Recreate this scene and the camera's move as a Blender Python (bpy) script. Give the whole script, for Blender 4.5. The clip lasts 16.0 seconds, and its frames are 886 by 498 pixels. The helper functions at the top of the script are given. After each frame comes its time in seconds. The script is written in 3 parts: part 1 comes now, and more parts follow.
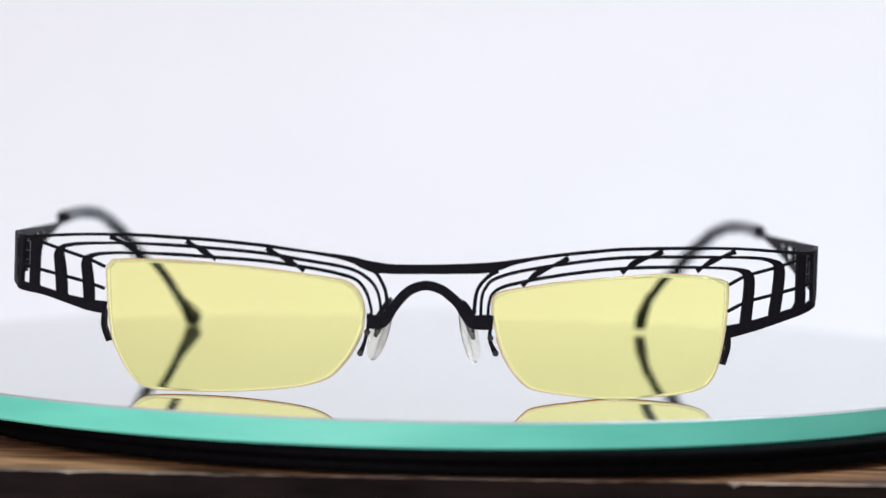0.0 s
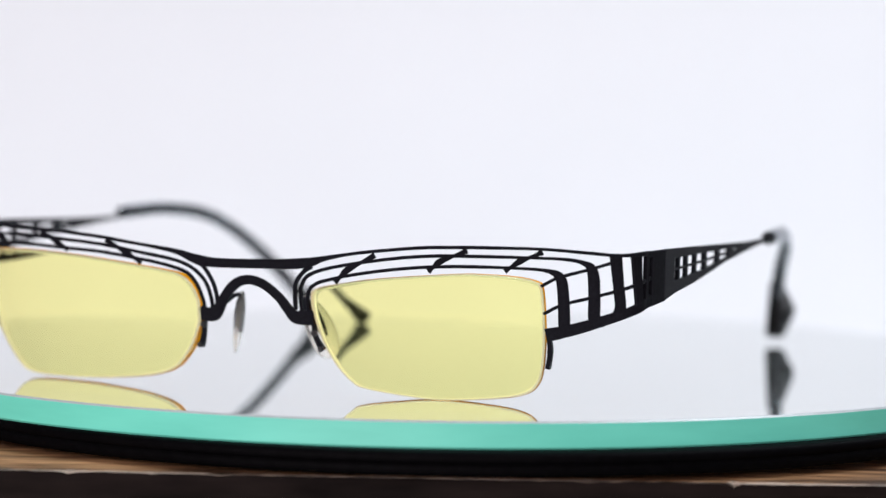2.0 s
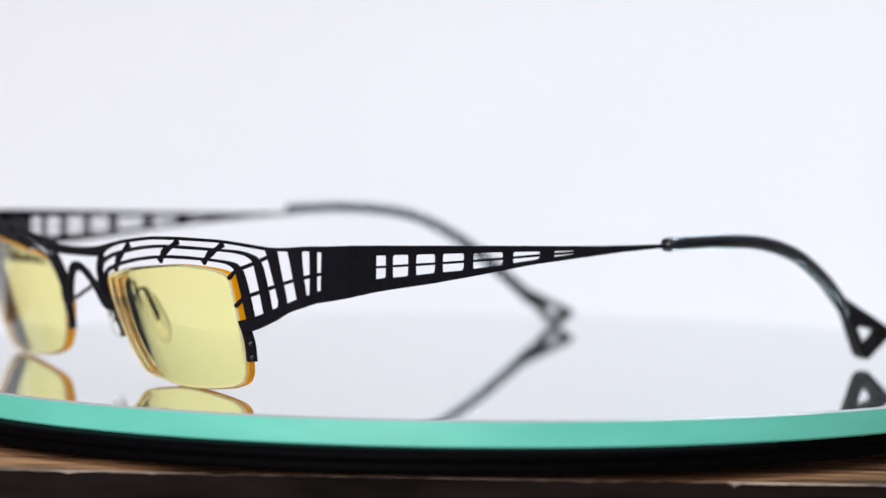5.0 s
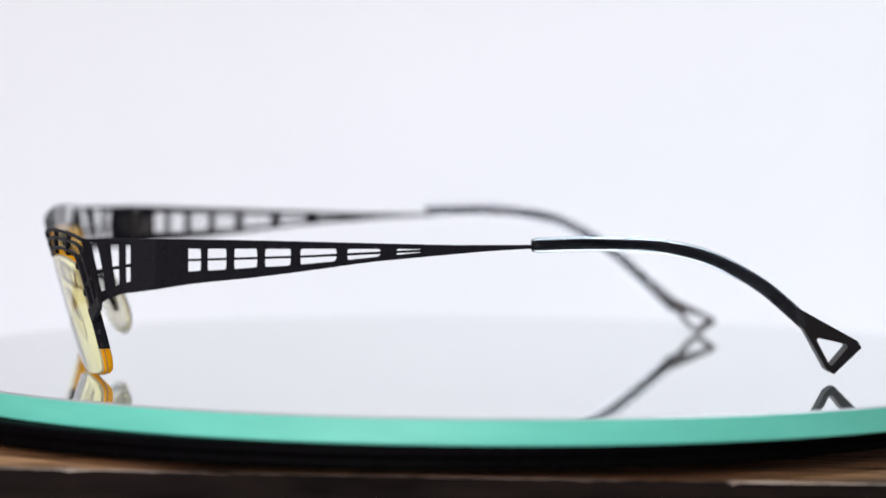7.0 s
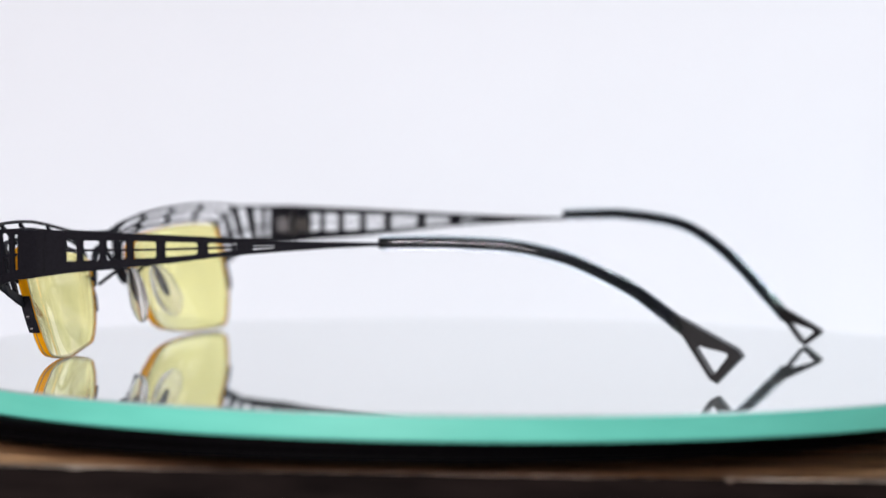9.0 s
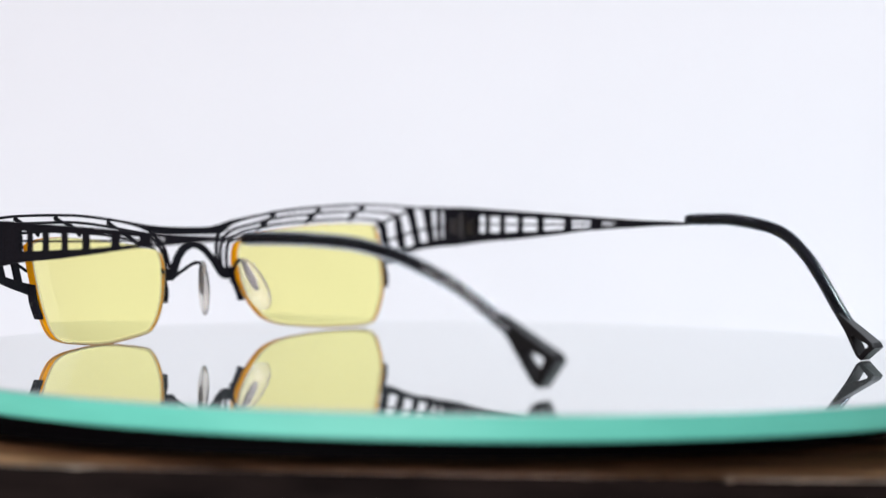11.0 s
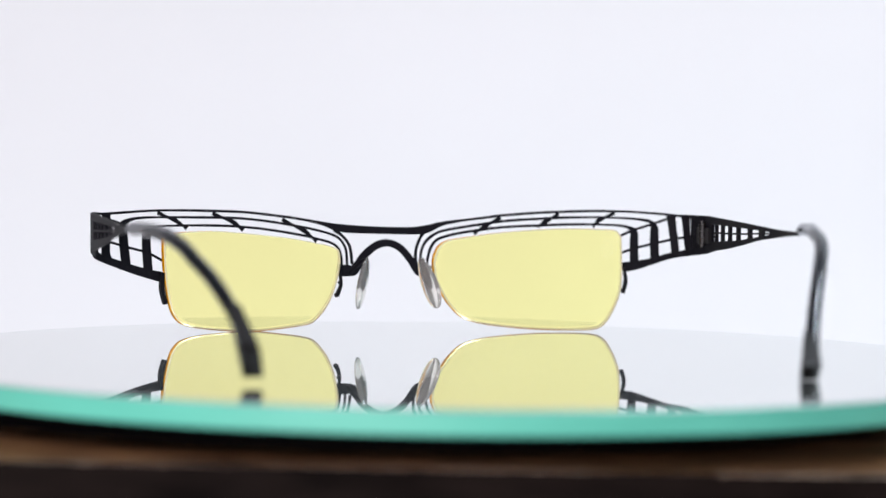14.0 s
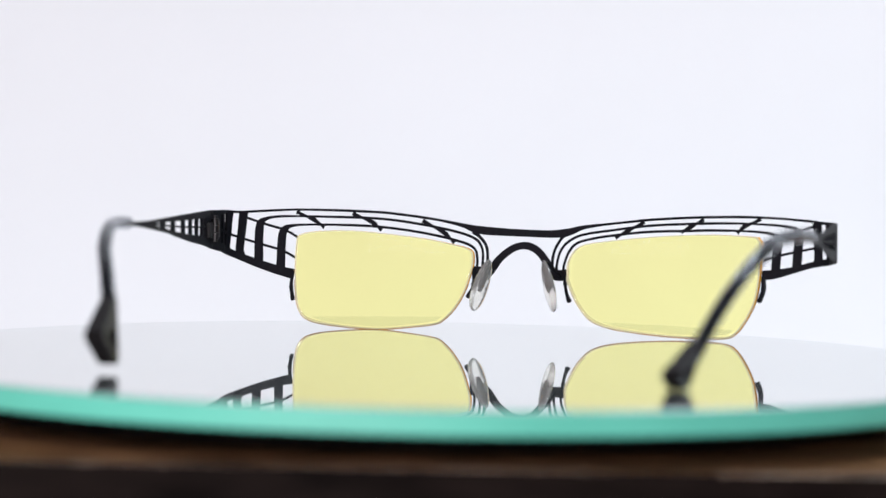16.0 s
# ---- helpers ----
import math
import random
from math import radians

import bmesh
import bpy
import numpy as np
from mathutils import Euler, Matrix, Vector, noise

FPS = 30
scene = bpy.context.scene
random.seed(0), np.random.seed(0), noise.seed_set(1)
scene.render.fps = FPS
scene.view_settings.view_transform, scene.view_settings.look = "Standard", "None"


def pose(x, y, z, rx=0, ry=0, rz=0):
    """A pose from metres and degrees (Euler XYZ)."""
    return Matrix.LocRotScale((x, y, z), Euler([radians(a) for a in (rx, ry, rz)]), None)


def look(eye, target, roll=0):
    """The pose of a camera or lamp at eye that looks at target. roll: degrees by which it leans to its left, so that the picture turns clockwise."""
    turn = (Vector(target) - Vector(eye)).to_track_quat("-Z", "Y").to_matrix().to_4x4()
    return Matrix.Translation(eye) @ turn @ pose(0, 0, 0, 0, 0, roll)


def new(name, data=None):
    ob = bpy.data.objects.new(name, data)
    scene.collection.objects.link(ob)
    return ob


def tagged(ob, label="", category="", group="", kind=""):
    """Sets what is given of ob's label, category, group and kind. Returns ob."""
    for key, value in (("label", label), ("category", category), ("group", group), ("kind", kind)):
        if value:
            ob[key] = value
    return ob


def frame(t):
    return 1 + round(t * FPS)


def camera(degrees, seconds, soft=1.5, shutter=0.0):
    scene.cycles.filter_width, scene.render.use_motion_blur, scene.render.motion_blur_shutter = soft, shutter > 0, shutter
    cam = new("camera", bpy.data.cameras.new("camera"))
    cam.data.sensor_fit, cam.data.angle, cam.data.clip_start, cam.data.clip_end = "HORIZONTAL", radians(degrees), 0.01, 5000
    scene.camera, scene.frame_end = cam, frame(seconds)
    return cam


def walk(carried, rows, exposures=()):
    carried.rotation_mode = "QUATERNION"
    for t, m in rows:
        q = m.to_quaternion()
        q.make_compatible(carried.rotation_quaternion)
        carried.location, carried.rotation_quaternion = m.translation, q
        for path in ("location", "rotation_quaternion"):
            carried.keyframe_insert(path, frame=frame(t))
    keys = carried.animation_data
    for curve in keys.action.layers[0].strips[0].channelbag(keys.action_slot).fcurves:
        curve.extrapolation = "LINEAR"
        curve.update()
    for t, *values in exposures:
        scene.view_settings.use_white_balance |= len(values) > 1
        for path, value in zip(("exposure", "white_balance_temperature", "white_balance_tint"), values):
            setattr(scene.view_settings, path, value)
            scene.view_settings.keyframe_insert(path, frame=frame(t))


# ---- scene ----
MM = 0.001

# camera: still, on a stand before the turntable, a little above its glass
cam = camera(17.51, 16.0, soft=1.5)
EYE = Vector((0.0, -0.5625, 0.0488))
AIM = EYE + Vector((-0.0016, 0.99881, -0.04876))
# it eases back in steps as the focus is drawn to the far side
BACK = [(0.0, 0.0), (4.75, 0.0), (6.75, 0.0025), (7.5, 0.0025), (8.0, 0.0082), (11.5, 0.0085), (12.1, 0.0185), (16.0, 0.0185)]
walk(cam, [(t, look(EYE + (EYE - AIM) * d, AIM, 1.033)) for t, d in BACK])
cam.data.dof.use_dof = True
cam.data.dof.aperture_fstop = 11.5

# light: unseen lamps added over the white backdrop and behind the camera
world = bpy.data.worlds.new("world")
scene.world = world
world.use_nodes = True
world.node_tree.nodes["Background"].inputs[0].default_value = (0.85, 0.92, 1.0, 1)
world.node_tree.nodes["Background"].inputs[1].default_value = 0.3
scene.view_settings.exposure = 0.0


def unseen_lamp(name, m, size_x, size_y, power, colour):
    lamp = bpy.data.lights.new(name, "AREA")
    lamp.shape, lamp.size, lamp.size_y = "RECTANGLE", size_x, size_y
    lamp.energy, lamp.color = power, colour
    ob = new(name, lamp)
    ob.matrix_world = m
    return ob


# overhead lamp, added out of view to brighten the backdrop
unseen_lamp("overhead_lamp", look((0.8, 0.2, 1.59), (0.55, 0.9, 0.0)), 0.75, 0.7, 34.5, (0.815, 0.92, 1.02))
# lamp added behind the camera, front left, to light rim and backdrop
unseen_lamp("unseen_lamp", look((-0.55, -1.49, 0.3), (-0.15, 0.0, 0.05)), 0.9, 0.9, 31.0, (1.06, 0.955, 1.0))


# ---- materials ----
def material(name):
    m = bpy.data.materials.new(name)
    m.use_nodes = True
    nodes, links = m.node_tree.nodes, m.node_tree.links
    return m, nodes, links, nodes["Principled BSDF"]


def noise_node(nodes, links, scale, detail=4.0, stretch=(1, 1, 1)):
    co = nodes.new("ShaderNodeTexCoord")
    mp = nodes.new("ShaderNodeMapping")
    mp.inputs["Scale"].default_value = stretch
    links.new(co.outputs["Object"], mp.inputs["Vector"])
    n = nodes.new("ShaderNodeTexNoise")
    n.inputs["Scale"].default_value, n.inputs["Detail"].default_value = scale, detail
    links.new(mp.outputs["Vector"], n.inputs["Vector"])
    return n


def ramp_node(nodes, links, source, stops):
    r = nodes.new("ShaderNodeValToRGB")
    while len(r.color_ramp.elements) < len(stops):
        r.color_ramp.elements.new(0.5)
    for e, (at, col) in zip(r.color_ramp.elements, stops):
        e.position, e.color = at, (*col, 1)
    links.new(source, r.inputs["Fac"])
    return r


def bump_node(nodes, links, source, bsdf, strength, distance):
    b = nodes.new("ShaderNodeBump")
    b.inputs["Strength"].default_value, b.inputs["Distance"].default_value = strength, distance
    links.new(source, b.inputs["Height"])
    links.new(b.outputs["Normal"], bsdf.inputs["Normal"])


def plain(name, colour, rough, metal=0.0, grain=900.0, vary=0.25, bump=0.0, gloss=0.5):
    m, nodes, links, b = material(name)
    n = noise_node(nodes, links, grain)
    r = ramp_node(nodes, links, n.outputs["Fac"], [(0.3, tuple(c * (1 - vary) for c in colour)), (0.7, tuple(min(1, c * (1 + vary)) for c in colour))])
    links.new(r.outputs["Color"], b.inputs["Base Color"])
    b.inputs["Roughness"].default_value, b.inputs["Metallic"].default_value = rough, metal
    b.inputs["Specular IOR Level"].default_value = gloss
    if bump:
        bump_node(nodes, links, n.outputs["Fac"], b, 0.5, bump)
    return m


M_METAL = plain("black_lacquered_metal", (0.0075, 0.0075, 0.0098), 0.5, 0.0, 2500, 0.3, 0.00002, 0.03)
M_TIP = plain("brown_black_plastic", (0.006, 0.005, 0.0053), 0.36, 0.0, 1200, 0.3, 0.0, 0.16)
M_HINGE = plain("hinge_metal", (0.008, 0.0075, 0.008), 0.35, 0.25, 2500, 0.3)
M_PLATTER = plain("black_plastic", (0.0014, 0.0013, 0.0016), 0.6, 0.0, 600, 0.3, 0.0, 0.02)
M_WALL = plain("white_wall_paint", (0.83, 0.83, 0.835), 0.9, 0.0, 6, 0.012)
M_ROOM = plain("grey_wall_paint", (0.2, 0.2, 0.205), 0.9, 0.0, 6, 0.05)
M_FLOOR = plain("dark_floor", (0.12, 0.11, 0.1), 0.6, 0.0, 5, 0.15)


def lens_material(name, colour, rough, ior=1.45):
    m, nodes, links, b = material(name)
    nodes.remove(b)
    g = nodes.new("ShaderNodeBsdfGlass")
    g.inputs["Color"].default_value = (*colour, 1)
    g.inputs["Roughness"].default_value, g.inputs["IOR"].default_value = rough, ior
    links.new(g.outputs[0], nodes["Material Output"].inputs["Surface"])
    return m


def coated_lens(name, colour):
    """Tinted high-index lens with an anti-reflection coating: it refracts and hardly mirrors."""
    m, nodes, links, b = material(name)
    b.inputs["Base Color"].default_value = (*colour, 1)
    b.inputs["Transmission Weight"].default_value, b.inputs["Roughness"].default_value, b.inputs["IOR"].default_value = 1.0, 0.0, 1.74
    b.inputs["Specular Tint"].default_value = (0.03, 0.03, 0.025, 1)
    return m


M_LENS = coated_lens("yellow_lens", (1.0, 0.945, 0.42))


def edge_material(name, glass, glow, share, rough):
    """Cut lens edge: part clear, part matt; glow paints in light gathered in the tint."""
    m, nodes, links, b = material(name)
    nodes.remove(b)
    n = noise_node(nodes, links, 1500)
    r = ramp_node(nodes, links, n.outputs["Fac"], [(0.3, tuple(c * 0.85 for c in glow)), (0.7, glow)])
    g, t, d = nodes.new("ShaderNodeBsdfGlass"), nodes.new("ShaderNodeBsdfTranslucent"), nodes.new("ShaderNodeBsdfDiffuse")
    cut, mix = nodes.new("ShaderNodeMixShader"), nodes.new("ShaderNodeMixShader")
    g.inputs["Color"].default_value, g.inputs["Roughness"].default_value, g.inputs["IOR"].default_value = (*glass, 1), rough, 1.25
    for one in (t, d):
        links.new(r.outputs["Color"], one.inputs["Color"])
    cut.inputs[0].default_value, mix.inputs[0].default_value = 0.45, share
    links.new(t.outputs[0], cut.inputs[1])
    links.new(d.outputs[0], cut.inputs[2])
    links.new(g.outputs[0], mix.inputs[1])
    links.new(cut.outputs[0], mix.inputs[2])
    links.new(mix.outputs[0], nodes["Material Output"].inputs["Surface"])
    return m


# orange stands in for light piped through the lens to its edge
M_EDGE = edge_material("orange_lens_edge", (1.0, 0.78, 0.2), (1.0, 0.43, 0.008), 0.93, 0.2)
# pale facet colour paints in the white highlight along the bevel
M_FACET = edge_material("pale_lens_facet", (1.0, 0.97, 0.8), (1.0, 0.92, 0.62), 0.5, 0.1)
M_THREAD = plain("amber_thread", (0.3, 0.15, 0.03), 0.4)
M_CLEAR = lens_material("clear_plastic", (0.95, 0.97, 1.0), 0.12, 1.46)


def silicone():
    m, nodes, links, b = material("clear_silicone")
    n = noise_node(nodes, links, 700)
    r = ramp_node(nodes, links, n.outputs["Fac"], [(0.3, (0.92, 0.91, 0.85)), (0.7, (0.97, 0.96, 0.92))])
    links.new(r.outputs["Color"], b.inputs["Base Color"])
    b.inputs["Transmission Weight"].default_value, b.inputs["Roughness"].default_value, b.inputs["IOR"].default_value = 0.85, 0.14, 1.33
    return m


M_PAD = silicone()


def mirror_material():
    m, nodes, links, b = material("mirrored_glass")
    n = noise_node(nodes, links, 30)
    r = ramp_node(nodes, links, n.outputs["Fac"], [(0.3, (0.7, 0.755, 0.742)), (0.7, (0.715, 0.77, 0.757))])
    links.new(r.outputs["Color"], b.inputs["Base Color"])
    b.inputs["Metallic"].default_value, b.inputs["Roughness"].default_value = 0.9, 0.015
    return m


def rim_material():
    m, nodes, links, b = material("green_glass_edge")
    n = noise_node(nodes, links, 60, 3, (1, 1, 6))
    r = ramp_node(nodes, links, n.outputs["Fac"], [(0.3, (0.11, 0.5, 0.385)), (0.7, (0.13, 0.555, 0.43))])
    links.new(r.outputs["Color"], b.inputs["Base Color"])
    b.inputs["Roughness"].default_value, b.inputs["Specular IOR Level"].default_value = 0.45, 0.3
    return m


M_MIRROR, M_RIM = mirror_material(), rim_material()
M_BEVEL = plain("ground_glass_bevel", (0.32, 0.36, 0.36), 0.35, 0.0, 800, 0.1)


def wood_material(name, dark, light, scale, rough, low=0.36, high=0.66, gloss=0.08):
    m, nodes, links, b = material(name)
    fine = noise_node(nodes, links, scale, 8, (1, 5, 5))
    broad = noise_node(nodes, links, scale * 0.3, 3, (1, 3, 3))
    mix = nodes.new("ShaderNodeMix")
    mix.data_type = "FLOAT"
    mix.inputs[0].default_value = 0.45
    links.new(fine.outputs["Fac"], mix.inputs[2])
    links.new(broad.outputs["Fac"], mix.inputs[3])
    r = ramp_node(nodes, links, mix.outputs[0], [(low, dark), (high, light)])
    links.new(r.outputs["Color"], b.inputs["Base Color"])
    b.inputs["Roughness"].default_value, b.inputs["Specular IOR Level"].default_value = rough, gloss
    bump_node(nodes, links, fine.outputs["Fac"], b, 0.6, 0.0004)
    return m


M_WOOD = wood_material("brown_wood", (0.05, 0.022, 0.011), (0.5, 0.265, 0.125), 70, 0.6, 0.38, 0.64, 0.07)
# near-black wood: the board's faces other than its top, and the legs
M_WOOD_DARK = wood_material("near_black_wood", (0.003, 0.002, 0.0018), (0.013, 0.009, 0.0078), 60, 0.6, 0.36, 0.66, 0.03)
M_WOOD_WORN = wood_material("worn_wood_edge", (0.02, 0.012, 0.008), (0.5, 0.39, 0.31), 150, 0.45, 0.44, 0.64)


# ---- helpers for meshes ----
def part(name, bm, mat, parent=None, label="", smooth=False, m=None):
    bmesh.ops.recalc_face_normals(bm, faces=bm.faces[:])
    me = bpy.data.meshes.new(name)
    bm.to_mesh(me)
    bm.free()
    for one in (mat if isinstance(mat, (list, tuple)) else [mat]):
        me.materials.append(one)
    if smooth:
        me.polygons.foreach_set("use_smooth", [True] * len(me.polygons))
    ob = new(name, me)
    if parent is not None:
        ob.parent = parent
    if m is not None:
        ob.matrix_local = m
    if label:
        ob["label"] = label
    return ob


def box(bm, x0, x1, y0, y1, z0, z1, bevel=0.0):
    made = bmesh.ops.create_cube(bm, size=1.0, matrix=Matrix.LocRotScale(((x0 + x1) / 2, (y0 + y1) / 2, (z0 + z1) / 2), None, (x1 - x0, y1 - y0, z1 - z0)))
    if bevel:
        edges = list({e for v in made["verts"] for e in v.link_edges})
        bmesh.ops.bevel(bm, geom=edges, offset=bevel, segments=2, affect="EDGES")


def lathe(bm, profile, steps=256, mats=None):
    """Turn a closed profile of (radius, height) round z; mats gives each profile edge its material slot."""
    rings = []
    for r, z in profile:
        rings.append([bm.verts.new((r * math.cos(2 * math.pi * k / steps), r * math.sin(2 * math.pi * k / steps), z)) for k in range(steps)])
    for j in range(len(rings) - 1):
        for k in range(steps):
            f = bm.faces.new((rings[j][k], rings[j][(k + 1) % steps], rings[j + 1][(k + 1) % steps], rings[j + 1][k]))
            f.material_index = mats[j] if mats else 0
    for ring, slot in ((rings[0], 0), (rings[-1], len(set(mats)) - 1 if mats else 0)):
        f = bm.faces.new(ring)
        f.material_index = mats[0] if (mats and ring is rings[0]) else (mats[-1] if mats else 0)


def smooth_line(points, per=8):
    """Catmull-Rom through points of any dimension."""
    p = np.array(points, float)
    if len(p) < 3:
        return np.array([p[0] + (p[-1] - p[0]) * k / per for k in range(per + 1)])
    q = np.vstack([2 * p[0] - p[1], p, 2 * p[-1] - p[-2]])
    out = []
    for i in range(1, len(q) - 2):
        for k in range(per):
            t = k / per
            out.append(0.5 * (2 * q[i] + (q[i + 1] - q[i - 1]) * t + (2 * q[i - 1] - 5 * q[i] + 4 * q[i + 1] - q[i + 2]) * t * t + (3 * q[i] - q[i - 1] - 3 * q[i + 1] + q[i + 2]) * t ** 3))
    return np.array(out + [p[-1]])


def tube(bm, path, radii, sides=12):
    path = [Vector(p) for p in path]
    rings = []
    up = Vector((0.13, 0.05, 1)).normalized()
    for i, p in enumerate(path):
        way = (path[min(i + 1, len(path) - 1)] - path[max(i - 1, 0)]).normalized()
        a = way.cross(up)
        if a.length < 0.1:
            a = way.cross(Vector((1, 0, 0)))
        a.normalize()
        b = way.cross(a)
        r = radii[i] if isinstance(radii, (list, tuple, np.ndarray)) else radii
        rings.append([bm.verts.new(p + a * r * math.cos(2 * math.pi * k / sides) + b * r * math.sin(2 * math.pi * k / sides)) for k in range(sides)])
    for j in range(len(rings) - 1):
        for k in range(sides):
            bm.faces.new((rings[j][k], rings[j][(k + 1) % sides], rings[j + 1][(k + 1) % sides], rings[j + 1][k]))
    bm.faces.new(rings[0])
    bm.faces.new(rings[-1])


# ---- the room ----
def slab(name, x0, x1, y0, y1, z0, z1, mat, label, category):
    bm = bmesh.new()
    box(bm, x0, x1, y0, y1, z0, z1)
    return tagged(part(name, bm, mat), label, category, kind="structure")


FLOOR = -0.76
slab("floor", -1.3, 1.3, -1.6, 1.1, FLOOR - 0.1, FLOOR, M_FLOOR, "dark plain floor under the table", "floor")
# ceiling opening made only for the added overhead lamp
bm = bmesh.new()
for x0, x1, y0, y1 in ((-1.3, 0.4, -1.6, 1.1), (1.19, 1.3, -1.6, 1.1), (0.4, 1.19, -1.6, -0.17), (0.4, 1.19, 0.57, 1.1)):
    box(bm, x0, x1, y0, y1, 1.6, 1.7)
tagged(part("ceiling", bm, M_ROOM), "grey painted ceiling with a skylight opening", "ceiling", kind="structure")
slab("wall_north", -1.3, 1.3, 1.03, 1.13, FLOOR, 1.6, M_ROOM, "grey painted wall behind the backdrop", "wall")


def backdrop():
    """A white paper sweep: it hangs from the ceiling and curves forward to the floor."""
    bm = bmesh.new()
    bend, start = 0.5, 0.15
    line = [(1.0, 1.6), (1.0, 0.9), (1.0, 0.4)]
    line += [(1.0 - bend + bend * math.cos(a), start - bend * math.sin(a)) for a in np.linspace(0, radians(72), 49)]
    end = line[-1]
    line.append((end[0] - (end[1] - FLOOR) / math.tan(radians(72)), FLOOR))
    rows = [[bm.verts.new((x, y + d, z)) for x in (-1.19, 1.19)] for d in (0, 0.004) for y, z in line]
    n = len(line)
    for k in list(range(n - 1)) + list(range(n, 2 * n - 1)):
        bm.faces.new((rows[k][0], rows[k][1], rows[k + 1][1], rows[k + 1][0])).smooth = True
    return tagged(part("backdrop", bm, M_WALL), "smooth white paper sweep curving down behind the turntable", "backdrop", kind="structure")


backdrop()
slab("wall_west", -1.3, -1.2, -1.5, 1.0, FLOOR, 1.6, M_ROOM, "grey painted plain side wall", "wall")


def open_wall(name, m, half, a, b, za, zb):
    """A wall 0.1 thick along x, with an opening from a to b and za to zb."""
    bm = bmesh.new()
    box(bm, -half, a, 0, 0.1, FLOOR, 1.6)
    box(bm, b, half, 0, 0.1, FLOOR, 1.6)
    box(bm, a, b, 0, 0.1, FLOOR, za)
    box(bm, a, b, 0, 0.1, zb, 1.6)
    bmesh.ops.transform(bm, matrix=m, verts=bm.verts[:])
    return tagged(part(name, bm, M_ROOM), "grey painted wall with a tall window opening", "wall", kind="structure")


slab("wall_east", 1.2, 1.3, -1.5, 1.0, FLOOR, 1.6, M_ROOM, "grey painted plain side wall", "wall")
# wall opening made only for the added lamp behind the camera
open_wall("wall_south", pose(0, -1.6, 0), 1.3, -1.0, -0.1, -0.15, 0.75)

# ---- the table ----
TOP = -0.0105


def wooden_table():
    root = new("wooden_table")
    root.location = (0, 0, FLOOR)
    rise = TOP - FLOOR
    front, back, half = -0.1026, 0.095, 0.27
    # top board: the front arris is chipped and worn
    bm = bmesh.new()
    n = 900
    rows = []
    for k in range(n + 1):
        x = -half + 2 * half * k / n
        chip = sum(a * math.exp(-((x - c) / w) ** 2) for c, w, a in ((0.0468, 0.0007, 1.0), (0.0236, 0.0011, 0.45), (-0.0604, 0.001, 0.5), (-0.036, 0.0013, 0.3), (0.0522, 0.002, 0.2), (-0.047, 0.0008, 0.25)))
        wear = 0.0007 + 0.0005 * noise.noise((x * 160, 0, 0)) + 0.0009 * max(0, noise.noise((x * 420, 3, 0))) + 0.002 * chip
        drop = 0.00018 + 0.00008 * noise.noise((x * 300, 7, 0)) + 0.0003 * max(0, noise.noise((x * 130, 11, 0)) - 0.3) + 0.0006 * chip
        bow = 0.0022 * (x / 0.075) ** 2 if abs(x) < 0.09 else 0.0032
        bow *= 0.6
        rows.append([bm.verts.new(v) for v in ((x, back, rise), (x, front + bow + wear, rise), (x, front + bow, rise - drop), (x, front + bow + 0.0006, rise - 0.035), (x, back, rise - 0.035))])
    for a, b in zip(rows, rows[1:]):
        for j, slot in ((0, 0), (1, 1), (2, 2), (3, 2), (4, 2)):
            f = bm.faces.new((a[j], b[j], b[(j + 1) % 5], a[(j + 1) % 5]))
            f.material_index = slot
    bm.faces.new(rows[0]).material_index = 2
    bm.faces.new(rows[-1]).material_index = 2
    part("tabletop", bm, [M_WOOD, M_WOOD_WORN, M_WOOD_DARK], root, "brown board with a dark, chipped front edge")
    for x in (-0.22, 0.22):
        for y in (-0.07, 0.065):
            bm = bmesh.new()
            box(bm, x - 0.02, x + 0.02, y - 0.02, y + 0.02, 0, rise - 0.0352, 0.002)
            part("leg", bm, M_WOOD_DARK, root)
    return tagged(root, "rough brown wooden table with a dark worn front edge", "table")


wooden_table()

# ---- the turntable ----
def bearing_plate():
    bm = bmesh.new()
    lathe(bm, [(0.055, TOP), (0.06, TOP + 0.0004), (0.06, TOP + 0.0014), (0.058, TOP + 0.0016)], 96)
    return tagged(part("bearing_plate", bm, M_PLATTER), "low black bearing plate under the turntable on the wooden table", "bearing plate")


bearing_plate()


def turntable_platter():
    root = new("turntable")
    bm = bmesh.new()
    lathe(bm, [(0.102, -0.0018), (0.1038, -0.0018), (0.104, -0.0014), (0.104, -0.0006), (0.1036, -0.0001), (0.102, 0.0)], 256)
    part("platter", bm, M_PLATTER, root, "flat round black platter", smooth=True)
    # skirt reaches down in black to stand in for the shaded gap above the table
    bm = bmesh.new()
    lathe(bm, [(0.1015, -0.0039), (0.1034, -0.0038), (0.1038, -0.0033), (0.1038, -0.0019), (0.102, -0.0018)], 256)
    part("skirt", bm, M_PLATTER, root, "narrow black skirt under the platter", smooth=True)
    return tagged(root, "flat round black turntable carrying a glass disc", "turntable")


platter = turntable_platter()


